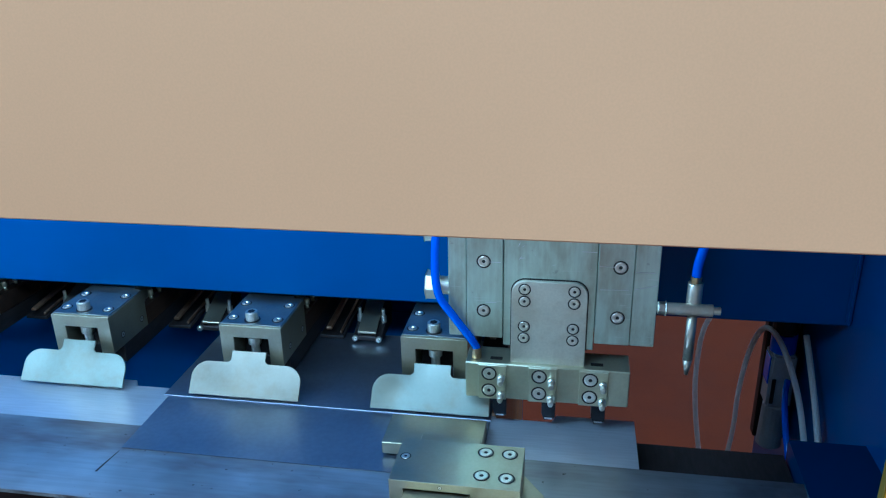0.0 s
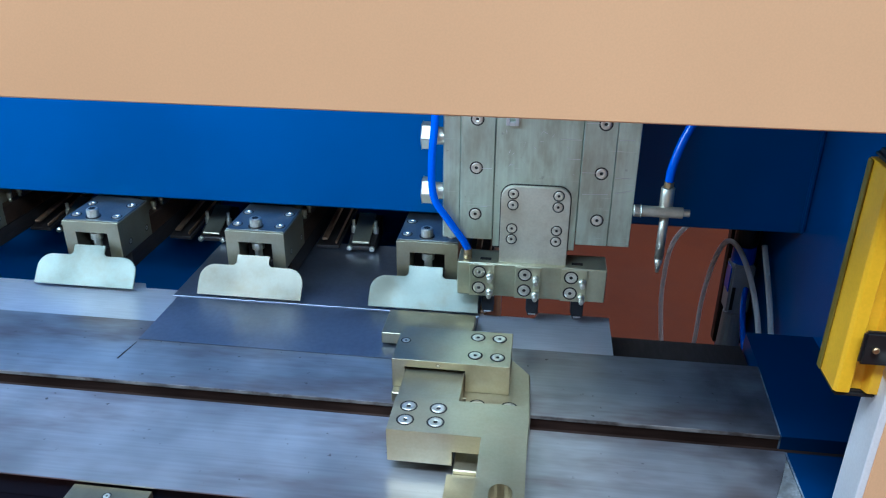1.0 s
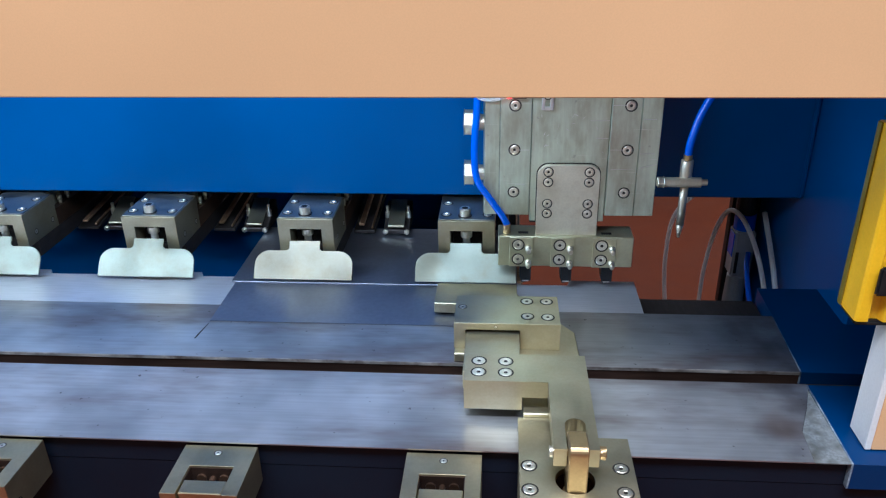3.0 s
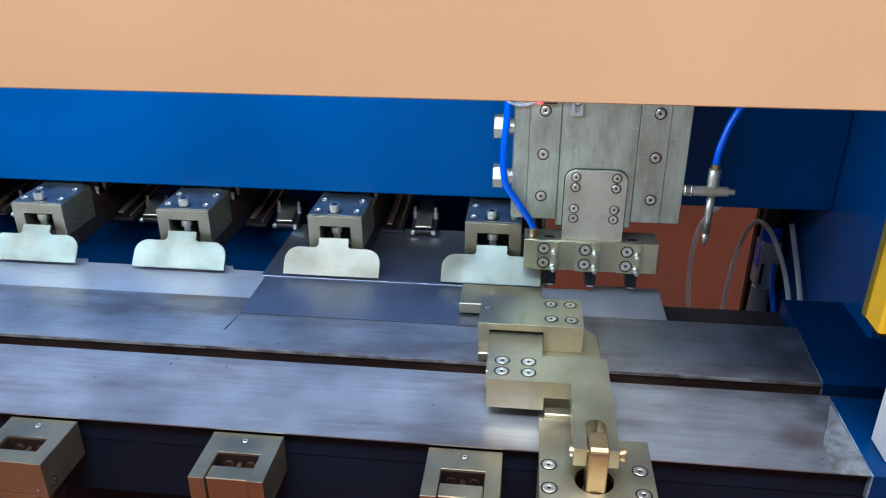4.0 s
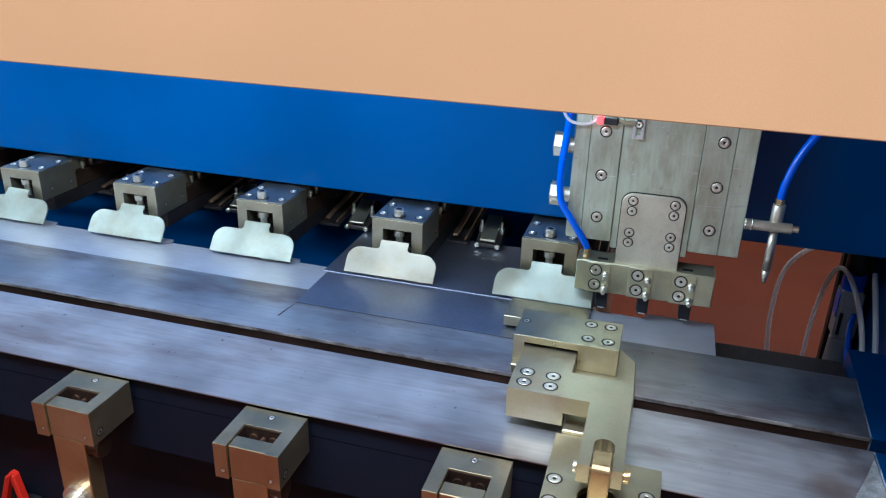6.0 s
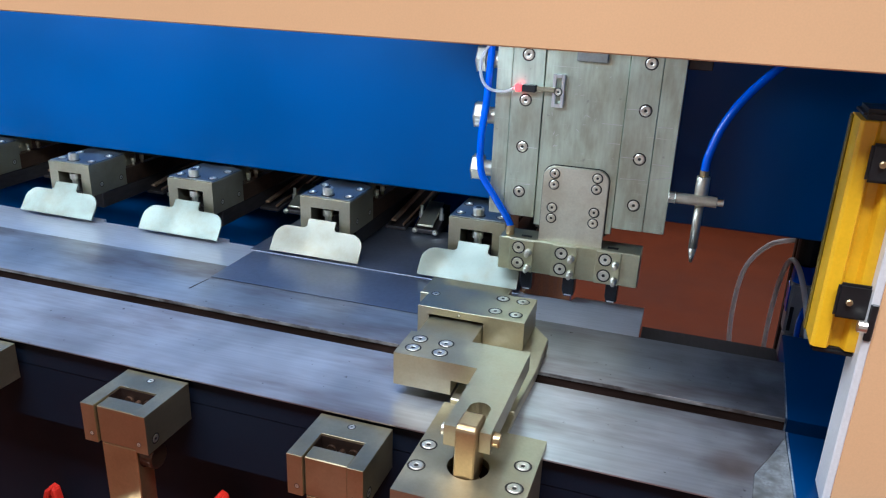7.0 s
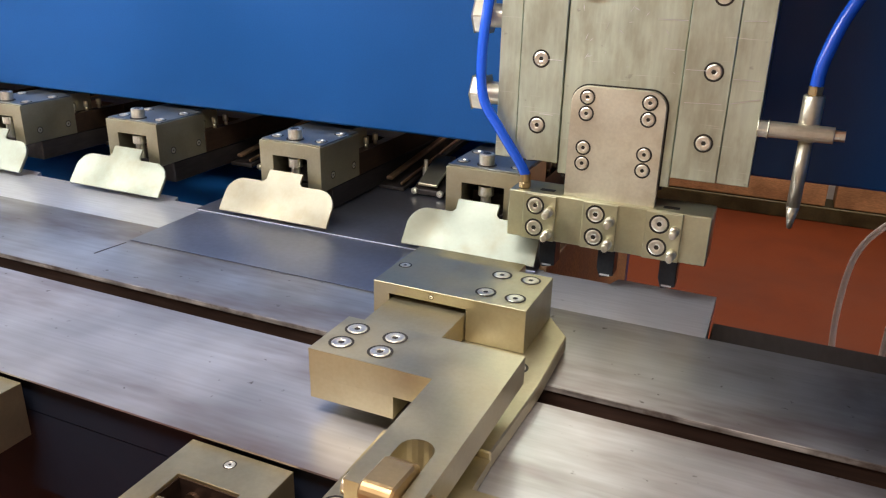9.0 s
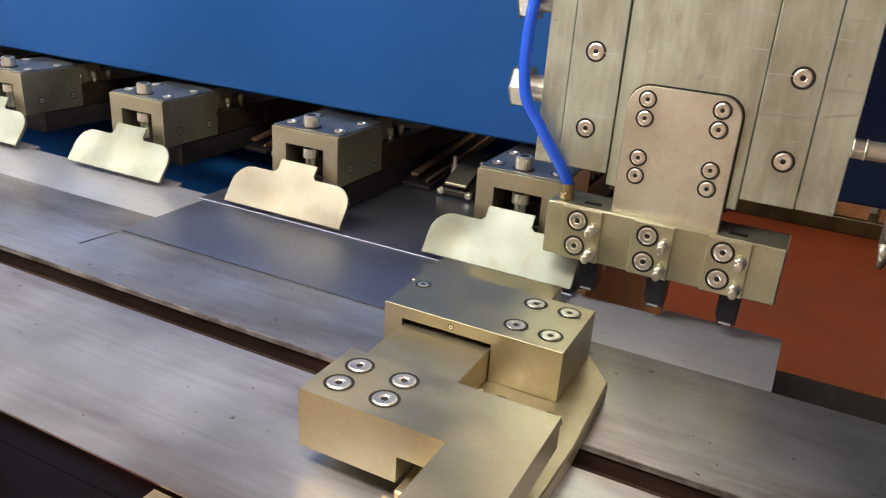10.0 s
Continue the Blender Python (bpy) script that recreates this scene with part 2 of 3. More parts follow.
def prism(pts, lo, hi, axis="z", b=0.0005):
    """A flat outline, drawn out along axis from lo to hi. For x the outline is (y, z), for y (x, z), for z (x, y)."""
    put = {"z": lambda u, v, w: (u, v, w), "y": lambda u, v, w: (u, w, v), "x": lambda u, v, w: (w, u, v)}[axis]
    bm = bmesh.new()
    a = [bm.verts.new(put(u, v, lo)) for u, v in pts]
    c = [bm.verts.new(put(u, v, hi)) for u, v in pts]
    n = len(pts)
    bm.faces.new(a)
    bm.faces.new(c[::-1])
    for i in range(n):
        bm.faces.new((a[(i + 1) % n], a[i], c[i], c[(i + 1) % n]))
    bmesh.ops.recalc_face_normals(bm, faces=bm.faces)
    return bev(bm, b)


def arc(cx, cy, r, a0, a1, n=8):
    return [(cx + r * math.cos(radians(a0 + (a1 - a0) * i / n)), cy + r * math.sin(radians(a0 + (a1 - a0) * i / n))) for i in range(n + 1)]


def joined(*bms):
    out = bmesh.new()
    for bm in bms:
        me = bpy.data.meshes.new("piece")
        bm.to_mesh(me)
        bm.free()
        out.from_mesh(me)
        bpy.data.meshes.remove(me)
    return out


def part(name, bm, mat, parent=None, label="", smooth=False):
    me = bpy.data.meshes.new(name)
    bm.to_mesh(me)
    bm.free()
    me.materials.append(mat)
    if smooth:
        for p in me.polygons:
            p.use_smooth = True
    ob = new(name, me)
    if parent:
        ob.parent = parent
    if label:
        ob["label"] = label
    return ob


def thing(name, label, category, group="", at=(0, 0, 0), kind=""):
    ob = new(name)
    ob.empty_display_size = 0.02
    ob.location = at
    return tagged(ob, label, category, group, kind)


def tube(name, pts, r, mat, parent=None, label=""):
    """A hose along a smooth line through pts, as a mesh."""
    P = [Vector(p) for p in pts]
    line = []
    for i in range(len(P) - 1):
        p0, p1, p2, p3 = P[max(i - 1, 0)], P[i], P[i + 1], P[min(i + 2, len(P) - 1)]
        for k in range(10):
            t = k / 10
            line.append(0.5 * ((2 * p1) + (p2 - p0) * t + (2 * p0 - 5 * p1 + 4 * p2 - p3) * t * t + (3 * p1 - p0 - 3 * p2 + p3) * t ** 3))
    line.append(P[-1])
    bm = bmesh.new()
    rings = []
    n = 12
    for i, p in enumerate(line):
        d = (line[min(i + 1, len(line) - 1)] - line[max(i - 1, 0)]).normalized()
        u = d.cross(Vector((0, 1, 0.02))).normalized()
        w = d.cross(u)
        rings.append([bm.verts.new(p + r * (math.cos(2 * math.pi * k / n) * u + math.sin(2 * math.pi * k / n) * w)) for k in range(n)])
    for a, c in zip(rings, rings[1:]):
        for k in range(n):
            bm.faces.new((a[k], a[(k + 1) % n], c[(k + 1) % n], c[k]))
    bm.faces.new(rings[0][::-1])
    bm.faces.new(rings[-1])
    bmesh.ops.recalc_face_normals(bm, faces=bm.faces)
    return part(name, bm, mat, parent, label, True)


SCREWS = {}


def screw_mesh(r, proud):
    """A socket head screw in its counterbore: gap ring and recess floor painted dark as shade, rounded head, hexagonal
    recess.
    """
    key = (r, proud)
    if key not in SCREWS:
        bm = bmesh.new()

        def ring(rad, z, n=18, turn=0.0):
            return [bm.verts.new((rad * math.cos(2 * math.pi * i / n + turn), rad * math.sin(2 * math.pi * i / n + turn), z)) for i in range(n)]

        def skin(a, c, m):
            for i in range(len(a)):
                bm.faces.new((a[i], a[(i + 1) % len(a)], c[(i + 1) % len(a)], c[i])).material_index = m
        o, q = ring(r * 1.27, 0.0003), ring(r * 1.0, 0.0003)
        skin(o, q, 1)
        q2, q3 = ring(r * 0.98, proud * 0.55), ring(r * 0.84, proud)
        skin(q, q2, 0)
        skin(q2, q3, 0)
        rim, hexa = ring(r * 0.56, proud), []
        skin(q3, rim, 0)
        for i in range(18):
            a = 2 * math.pi * i / 18
            hexa.append(bm.verts.new((r * 0.46 * math.cos(math.pi / 6) / math.cos((a % (math.pi / 3)) - math.pi / 6) * math.cos(a), r * 0.46 * math.cos(math.pi / 6) / math.cos((a % (math.pi / 3)) - math.pi / 6) * math.sin(a), proud * 0.85)))
        skin(rim, hexa, 0)
        low = [bm.verts.new((v.co.x * 0.72, v.co.y * 0.72, 0.0004)) for v in hexa]
        skin(hexa, low, 0)
        bm.faces.new(low).material_index = 1
        bmesh.ops.recalc_face_normals(bm, faces=bm.faces)
        me = bpy.data.meshes.new("screw")
        bm.to_mesh(me)
        bm.free()
        me.materials.append(SCREW)
        me.materials.append(RECESS_SHADE)
        SCREWS[key] = me
    return SCREWS[key]


FACING = {"up": (0, 0, 0), "front": (90, 0, 0), "left": (0, -90, 0), "right": (0, 90, 0)}


def screw(parent, x, y, z, facing="up", r=0.0065, proud=0.0016):
    proud = proud * 0.65
    ob = new("screw", screw_mesh(r, proud))
    ob.parent = parent
    ob.matrix_basis = pose(x, y, z, *FACING[facing])
    return ob


def hexagon(c, af, h, axis, b=0.0008):
    return cyl(c, af / math.sqrt(3), h, axis, 6, None, b)


# ---- the hall ----
tagged(part("floor", box(-5, 5, -5, 4, -1.0, -0.9, 0), HALLFLOOR), "glossy red-brown painted workshop floor", "floor", kind="structure")
for nm, b in (("wall_south", (-5, 5, -5.1, -5, -0.9, 4)), ("wall_north", (-5, 5, 3.6, 3.7, -0.9, 4)), ("wall_west", (-5.1, -5, -5, 4, -0.9, 4)), ("wall_east", (5, 5.1, -5, 4, -0.9, 4))):
    tagged(part(nm, box(*b, 0), HALLWALL), "plain pale workshop wall", "wall", kind="structure")
tagged(part("ceiling", box(-5.1, 5.1, -5.1, 4.1, 4, 4.1, 0), HALLWALL), "plain pale workshop ceiling", "ceiling", kind="structure")

# ---- machine bed ----
XL, XR = -1.9, 0.382
bed = thing("machine_bed", "long worn steel machine bed with a groove between two planks", "machine bed")
part("front_plank", prism([(XL, -0.196), (0.339, -0.196), (0.343, -0.150), (0.361, -0.110), (0.3725, -0.080), (0.3735, -0.070), (XL, -0.070)], -0.0014, 0.0, "z", 0), BED, bed)
part("back_plank", prism([(XL, -0.046), (0.3755, -0.046), (XR, 0.075), (XL, 0.075)], -0.0018, 0.0, "z", 0), BED, bed)
part("front_plank_body", box(XL, 0.372, -0.1905, -0.0702, -0.030, -0.0015, 0), NAVY, bed, "dark blue side of the plank")
part("back_plank_body", box(XL, 0.3755, -0.0458, 0.075, -0.030, -0.0019, 0), GROOVE, bed, "rusty brown groove wall")
part("worn_lip", box(XL, 0.3755, -0.0469, -0.0461, -0.0040, -0.0002, 0), LIP, bed, "bright worn lip of the groove")
part("groove_floor", box(XL, 0.62, -0.071, -0.045, -0.040, -0.016, 0), GROOVE, bed, "rusty brown groove bottom")
part("bed_block", box(XL, 0.62, -0.190, 0.078, -0.10, -0.031, 0), NAVY, bed, "dark blue bed body")
part("front_apron", box(XL, 0.62, -0.150, -0.120, -0.90, -0.101, 0), NAVY, bed, "dark blue front wall")
part("bare_patch", prism([(0.3393, -0.196), (0.3725, -0.196), (0.3727, -0.080), (0.3613, -0.110), (0.3433, -0.150)], -0.0014, -0.0003, "z", 0), BARE, bed, "bare grey wedge where paint has chipped off")
# both blue ends use the darkened paint, with shade in its colour
part("painted_front_end", prism([(0.3745, -0.196), (0.62, -0.196), (0.62, -0.070), (0.3757, -0.070)], -0.030, -0.0008, "z", 0), SHADED_BLUE, bed, "blue painted end of the bed")
part("paint_edge", prism([(0.3727, -0.196), (0.3744, -0.196), (0.3756, -0.070), (0.3739, -0.070)], -0.030, -0.0005, "z", 0), CHIPPED, bed, "pale chipped edge of the paint")
part("painted_back_end", prism([(0.3776, -0.046), (0.62, -0.046), (0.62, 0.150), (0.3860, 0.150), (0.3838, 0.075)], -0.030, -0.0008, "z", 0), SHADED_BLUE, bed, "blue painted end of the bed")
part("paint_edge", prism([(0.3759, -0.046), (0.3774, -0.046), (0.3836, 0.075), (0.3824, 0.075)], -0.030, -0.0005, "z", 0), CHIPPED, bed, "pale chipped edge of the paint")
part("back_ledge", box(0.226, XR + 0.001, 0.0755, 0.150, -0.045, -0.020, 0.001), DARKIRON, bed, "dark iron ledge behind the bed")
CX = [-0.006 - 0.2235 * k for k in range(7)]
pts = [(XL, 0.0755), (0.225, 0.0755), (0.225, 0.161), (0.139, 0.161), (0.134, 0.147), (0.072, 0.147), (0.066, 0.162)]
for c in CX[:-1]:
    pts += [(c + 0.072, 0.167), (c - 0.072, 0.167), (c - 0.078, 0.155), (c - 0.2235 + 0.078, 0.155)]
pts += [(XL, 0.155)]
part("die_strip", prism(pts, -0.012, -0.0002, "z", 0), DIE, bed, "bright ground steel strip with stepped back edge")
part("die_support", box(XL, 0.224, 0.083, 0.145, -0.20, -0.013, 0), NAVY, bed)

part("scratch_mark", prism([(-0.3275, -0.008), (-0.3255, -0.008), (-0.3215, 0.028), (-0.3222, 0.028), (-0.3262, 0.004)], 0.0001, 0.0003, "z", 0), DARKIRON, bed, "dark scratch across the plank")

# ---- sheets lying on the bed ----
tagged(part("sheet_metal", box(-0.322, 0.066, 0.033, 0.320, 0.0007, 0.0012, 0), SHEET), "flat dark grey sheet of steel lying across the bed", "sheet metal")
tagged(part("sheet_metal", box(-0.328, 0.0665, 0.1365, 0.322, 0.0014, 0.0026, 0.0003), SHEET), "thin grey steel sheet held under the pressing plates", "sheet metal")

# ---- cross beam and columns ----
beam = thing("cross_beam", "large blue painted machine cross beam", "machine beam")
part("beam_face", box(-1.948, 0.4628, 0.252, 0.55, 0.088, 0.90, 0.002), BLUE, beam)
part("weld_seam", box(0.4560, 0.4626, 0.2465, 0.2518, 0.090, 0.895, 0.0022, 2), BLUE, beam, "blue painted weld seam in the corner")
column = thing("side_column", "blue painted machine side column", "machine frame")
part("column_wall", box(0.463, 0.62, 0.06, 0.56, -0.90, 0.90, 0.003), BLUE, column)
part("left_column", box(-2.2, -1.95, -0.17, 0.60, -0.90, 0.90, 0.003), BLUE, column)
part("column_front", box(0.50, 0.62, -0.17, 0.06, 0.0, 0.90, 0.003), BLUE, column)
part("back_plate", box(-1.948, 0.074, 0.601, 0.62, -0.90, 0.086, 0), BLUE, column, "dark blue back plate of the frame")
part("foot_plate", box(0.066, 0.074, 0.150, 0.60, -0.30, 0.0035, 0.001), OCHRE, column, "brown side plate under the last clamp")
tagged(part("inner_tray", box(XL, 0.064, 0.146, 0.599, -0.12, -0.10, 0), BLUE), "dark blue inner tray under the pressers", "tray")
tagged(part("baseboard", box(-4.9, 4.9, 3.43, 3.5995, -0.9, -0.825, 0.004), GREENISH), "dark olive base along the far wall", "baseboard", kind="structure")
for k in range(9):
    tagged(part("trim", box(-4.9 + k * 1.09, -4.9 + k * 1.09 + 1.05, 3.44, 3.5995, -0.822, -0.60, 0.004), OCHRE), "ochre board along the far wall", "wall trim", kind="structure")

# ---- front cover and guard ----
cover = thing("machine_cover", "beige painted sheet metal cover over the machine front", "machine cover")
part("cover_panel", box(-2.2, 1.2, -0.196, -0.190, 0.345, 1.6, 0.001), BEIGE, cover)
part("cover_lip", box(-2.2, 1.2, -0.1895, -0.165, 0.347, 0.350, 0), BEIGE, cover)
part("cover_roof", box(-2.2, 1.2, -0.189, 0.9, 1.58, 1.6, 0), BEIGE, cover)
part("side_panel", box(0.398, 1.2, -0.1755, -0.170, 0.0, 0.46, 0.001), BEIGE, cover)
part("side_edge", box(0.392, 0.3978, -0.1755, -0.140, 0.0, 0.46, 0.0008), WHITE, cover, "white painted folded edge")

# ---- light curtain ----
lc = thing("light_curtain", "yellow safety light curtain bar with black brackets", "safety sensor", at=(0.006, 0, 0.006))
part("housing", prism([(0.3545, -0.125), (0.3545, -0.160), (0.3570, -0.1625), (0.3660, -0.1625), (0.3690, -0.156), (0.3760, -0.156), (0.3790, -0.1625), (0.3870, -0.1625), (0.3895, -0.160), (0.3895, -0.125)], 0.127, 0.303, "z", 0.0005), YELLOW, lc)
part("lens_strip", box(0.3528, 0.3544, -0.1330, -0.1255, 0.1275, 0.3025, 0.0006), LENS, lc, "olive sensor window strip")
part("end_cap", box(0.3560, 0.3880, -0.1600, -0.127, 0.1215, 0.1268, 0.002, 2), BLACK, lc, "black end cap")
part("end_cap", box(0.3555, 0.3885, -0.161, -0.126, 0.3032, 0.311, 0.003, 2), BLACK, lc, "black end cap")
part("cable_gland", cyl((0.379, -0.145, 0.3112), 0.006, 0.03), VALVE, lc, "grey cable gland", True)
for z in (0.170, 0.275):
    br = part("bracket", joined(box(0.3640, 0.3905, -0.1685, -0.1630, z - 0.014, z + 0.014, 0.002, 2), box(0.3860, 0.3915, -0.1765, -0.150, z - 0.026, z + 0.004, 0.001)), BLACK, lc, "black clamp bracket")
    part("bolt", hexagon((0.373, -0.1710, z), 0.005, 0.0025, "y"), BRASSY, br, "brass-coloured bolt")
    part("wing_nut", cyl((0.3800, -0.1775, z - 0.014), 0.0045, 0.006, "x", 12), SCREW, br, "small bright bolt")

# ---- pressers along the back ----
presser = thing("hold_down_clamp", "nickel-plated hold-down clamp with a curved bright pressing plate", "clamp", "hold-down clamps along the bed", (CX[0], 0, 0))
hw, hl, y0, zt = 0.0415, -0.0365, 0.176, 0.080
part("housing", prism([(hl, 0.030), (-0.0195, 0.030), (-0.0195, 0.065), (0.0245, 0.065), (0.0245, 0.030), (hw, 0.030), (hw, zt), (hl, zt)], y0, 0.258, "y", 0.0004), NICKEL, presser)
part("rear_block", box(hl, hw - 0.0130, 0.2582, 0.300, 0.030, zt, 0.0004), NICKEL, presser)
part("core", box(-0.0193, 0.0243, 0.230, 0.2575, 0.031, 0.0648, 0), DARKIRON, presser)
part("top_plate", prism([(hl + 0.001, y0 + 0.003), (hw - 0.001, y0 + 0.003), (hw - 0.001, 0.2575), (hw - 0.0135, 0.2575), (hw - 0.0135, 0.299), (hl + 0.001, 0.299)], zt + 0.0002, zt + 0.0016, "z", 0.0003), DARKTOP, presser, "blued steel top plate")
for sx, sy in ((-0.026, 0.195), (0.031, 0.195), (-0.026, 0.235), (0.031, 0.235)):
    screw(presser, sx, sy, zt + 0.0016, "up", 0.0056, 0.0024)
bolt = part("bolt", cyl((0, 0.192, zt + 0.0017), 0.0078, 0.0115, "z", 20, None, 0.0010), SCREW, presser, "tall round bolt head")
# flat dark hexagon, the socket's shade as colour
part("socket", cyl((0, 0.192, zt + 0.0130), 0.0046, 0.0005, "z", 6), RECESS_SHADE, bolt, "hexagonal socket, its shade painted dark")
part("washer", cyl((0, 0.192, zt + 0.0012), 0.0098, 0.0012, "z", 20), DARKIRON, bolt)
part("spindle", joined(cyl((0.002, 0.188, 0.052), 0.0080, 0.010, "z", 16, None, 0.0006), cyl((0.002, 0.188, 0.034), 0.0052, 0.018, "z", 14)), SCREW, presser)
part("jaw", box(-0.018, 0.022, 0.202, 0.229, 0.031, 0.052, 0.001), DARKIRON, presser, "dark jaw inside the clamp")
for sy in (0.200, 0.245):
    screw(presser, hw, sy, 0.045, "right", 0.0035, 0.0008)
part("rail", box(-0.0355, 0.0405, 0.200, 0.598, 0.0045, 0.0295, 0.001), DARKIRON, presser, "dark oily guide rail")
part("rail_strip", prism([(0.300, 0.004), (0.300, 0.0085), (0.598, 0.040), (0.598, 0.030)], 0.0445, 0.078, "x", 0.0005), DARKIRON, presser, "oily dark guide strip")
for ex, ez in ((0.0530, 0.004), (0.0720, -0.001)):
    part("guide_rod", prism([(0.302, 0.0155 + ez), (0.597, 0.0475 + ez), (0.597, 0.0420 + ez), (0.302, 0.0115 + ez)], ex, ex + (0.0085 if ez > 0 else 0.003), "x", 0.0010), COPPER, presser, "coppery worn guide rod")
part("side_ledge", box(hw - 0.0128, hw, 0.2582, 0.345, 0.030, 0.0560, 0.0004), BRONZE, presser, "brown oiled side ledge")
for sy in (0.262, 0.284, 0.306):
    part("stud", joined(cyl((hw - 0.0055, sy, 0.0562), 0.0024, 0.0050, "z", 12), cyl((hw - 0.0055, sy, 0.0612), 0.0036, 0.0085, "z", 14, None, 0.0006)), NICKEL, presser, "small cap screw", True)
part("slide_bar", box(hl, hw, 0.3452, 0.598, 0.030, 0.0560, 0.0004), BRONZE, presser, "brown oiled slide bar")


def press_plate(w=0.0685, h=0.0405, tab=0.0215, tabh=0.0545, r=0.020, t0=0.0, t1=0.0024):
    """A pressing lip: the outline rises from its front edge, with rounded shoulders and a tab."""
    out = [(-w, 0), (w, 0)] + arc(w - r, h - r, r, 0, 90)
    if tabh:
        out += [(tab + 0.003, h), (tab, h + 0.003), (tab, tabh), (-tab, tabh), (-tab, h + 0.003), (-tab - 0.003, h)]
    out += arc(-w + r, h - r, r, 90, 180)
    return prism(out, t0, t1, "z", 0.0004)


pp = part("pressing_plate", press_plate(), PLATE, presser, "bright bevelled pressing plate")
pp.matrix_basis = pose(0.002, 0.1385, 0.0055, 53, 0, 0)
rb = part("plate_back", press_plate(0.0650, 0.0370, 0, 0, 0.019, -0.0040, -0.0002), NICKEL, presser, "thick curved back of the plate")
rb.matrix_basis = pose(0.002, 0.1385 + 0.0022, 0.0055 + 0.0022, 53, 0, 0)
for i, c in enumerate(CX[1:]):
    twin = copy_thing(presser, pose(c, 0, 0))
    if i in (0, 4):
        # a few plates are tarnished
        for ch in twin.children:
            if ch.name.startswith("pressing_plate"):
                ch.data = ch.data.copy()
                ch.data.materials[0] = PLATE_WARM

# ---- small spring clips between the pressers ----
clip = thing("spring_clip", "dark steel spring clip with two bolts and springs", "clip", "spring clips between the clamps", (-0.118, 0.320, 0))
part("plate", prism([(-0.024, 0.019), (0.030, 0.042), (0.030, 0.039), (-0.024, 0.016)], -0.0125, 0.0125, "x", 0.0005), NICKEL, clip, "tilted grey steel plate")
part("base", prism([(-0.022, 0.0045), (0.040, 0.0045), (0.040, 0.036), (-0.022, 0.0105)], -0.020, 0.020, "x", 0.0008), DARKIRON, clip)
for sx in (-0.0165, 0.0165):
    part("bolt", joined(cyl((sx, 0.006, 0.020), 0.0040, 0.010, "z", 14), cyl((sx, 0.006, 0.030), 0.0026, 0.010, "z", 12)), SCREW, clip)
    part("nut", joined(hexagon((sx, -0.0270, 0.009), 0.0078, 0.0048, "y"), cyl((sx, -0.0295, 0.009), 0.0018, 0.0025, "y", 10)), SCREW, clip)
for k in range(1, 6):
    copy_thing(clip, pose(-0.118 - 0.2235 * k, 0.320, 0.0))

# ---- stops hanging on the front of the bed ----
stop = thing("front_stop", "brass-toned steel stop block with a window on a hanging arm", "stop block", "stop blocks along the bed front", (-0.0085, 0, 0))
w, zf = 0.0365, -0.004
part("block", prism([(-w, -0.1965), (w, -0.1965), (w, -0.264), (0.0215, -0.264), (0.0215, -0.2260), (-0.0215, -0.2260), (-0.0215, -0.264), (-w, -0.264)], -0.046, zf, "z", 0.0003), STOPSTEEL, stop)
part("slide", box(-0.0205, 0.0205, -0.2612, -0.2435, -0.046, zf - 0.0016, 0.0008), STOPSTEEL, stop, "pale sliding jaw")
# the window's bottom is painted dark to stand for its shade
part("window_floor", box(-0.0205, 0.0205, -0.2430, -0.2265, -0.045, -0.036, 0), RECESS_SHADE, stop)
part("arm", box(-0.0205, 0.0195, -0.2605, -0.238, -0.30, -0.0465, 0.001), BRASSY, stop)
part("window_back", box(-0.0214, 0.0214, -0.2268, -0.2261, -0.0350, -0.0062, 0), GROOVE, stop, "dark brown inside of the window")
for sx in (-0.0213, 0.0207):
    part("window_side", box(sx, sx + 0.0006, -0.2430, -0.2270, -0.0350, -0.0062, 0), GROOVE, stop, "dark brown inside of the window")
part("roller", cyl((0.0200, -0.2450, -0.0600), 0.0125, 0.0125, "x", 20, None, 0.001), BRONZE, stop, "dark brown roller")
for sx in (-0.011, 0.0, 0.011):
    part("pin", cyl((sx, -0.2262 - (0.003 if sx else 0.007), -0.018), 0.0050 if sx else 0.0030, 0.003 if sx else 0.009, "y", 14), BRONZE, stop)
screw(stop, 0, -0.2075, zf, "up", 0.0032, 0.0006)
for sx in (-0.027, 0.027):
    screw(stop, sx, -0.264, -0.036, "front", 0.002, 0.0005)
screw(stop, w, -0.252, -0.034, "right", 0.0042, 0.0008)
part("knob", joined(cyl((0, -0.2667, -0.126), 0.017, 0.006, "y", 20), cyl((0, -0.2767, -0.126), 0.011, 0.010, "y", 20), cyl((0, -0.2807, -0.126), 0.005, 0.004, "y", 12)), SCREW, stop, "bright turned pivot boss")
for k in range(1, 6):
    copy_thing(stop, pose(-0.0085 - 0.221 * k, 0, 0))
for x, y, z in ((-0.425, -0.172, -0.215), (-0.178, -0.180, -0.150), (-0.650, -0.172, -0.215)):
    lv = thing("lever", "red plastic forked lever on the machine front", "lever", "red levers below the bed")
    part("left_handle", prism([(x - 0.005, z), (x + 0.004, z + 0.004), (x - 0.030, z - 0.09), (x - 0.040, z - 0.09)], y - 0.008, y + 0.004, "y", 0.002), RED, lv)
    part("right_handle", prism([(x - 0.003, z + 0.004), (x + 0.006, z), (x + 0.022, z - 0.09), (x + 0.012, z - 0.09)], y - 0.004, y + 0.008, "y", 0.002), RED, lv)
    part("mount", box(x - 0.02, x + 0.02, y + 0.009, -0.1502, z - 0.09, z - 0.05, 0.001), BLACK, lv)

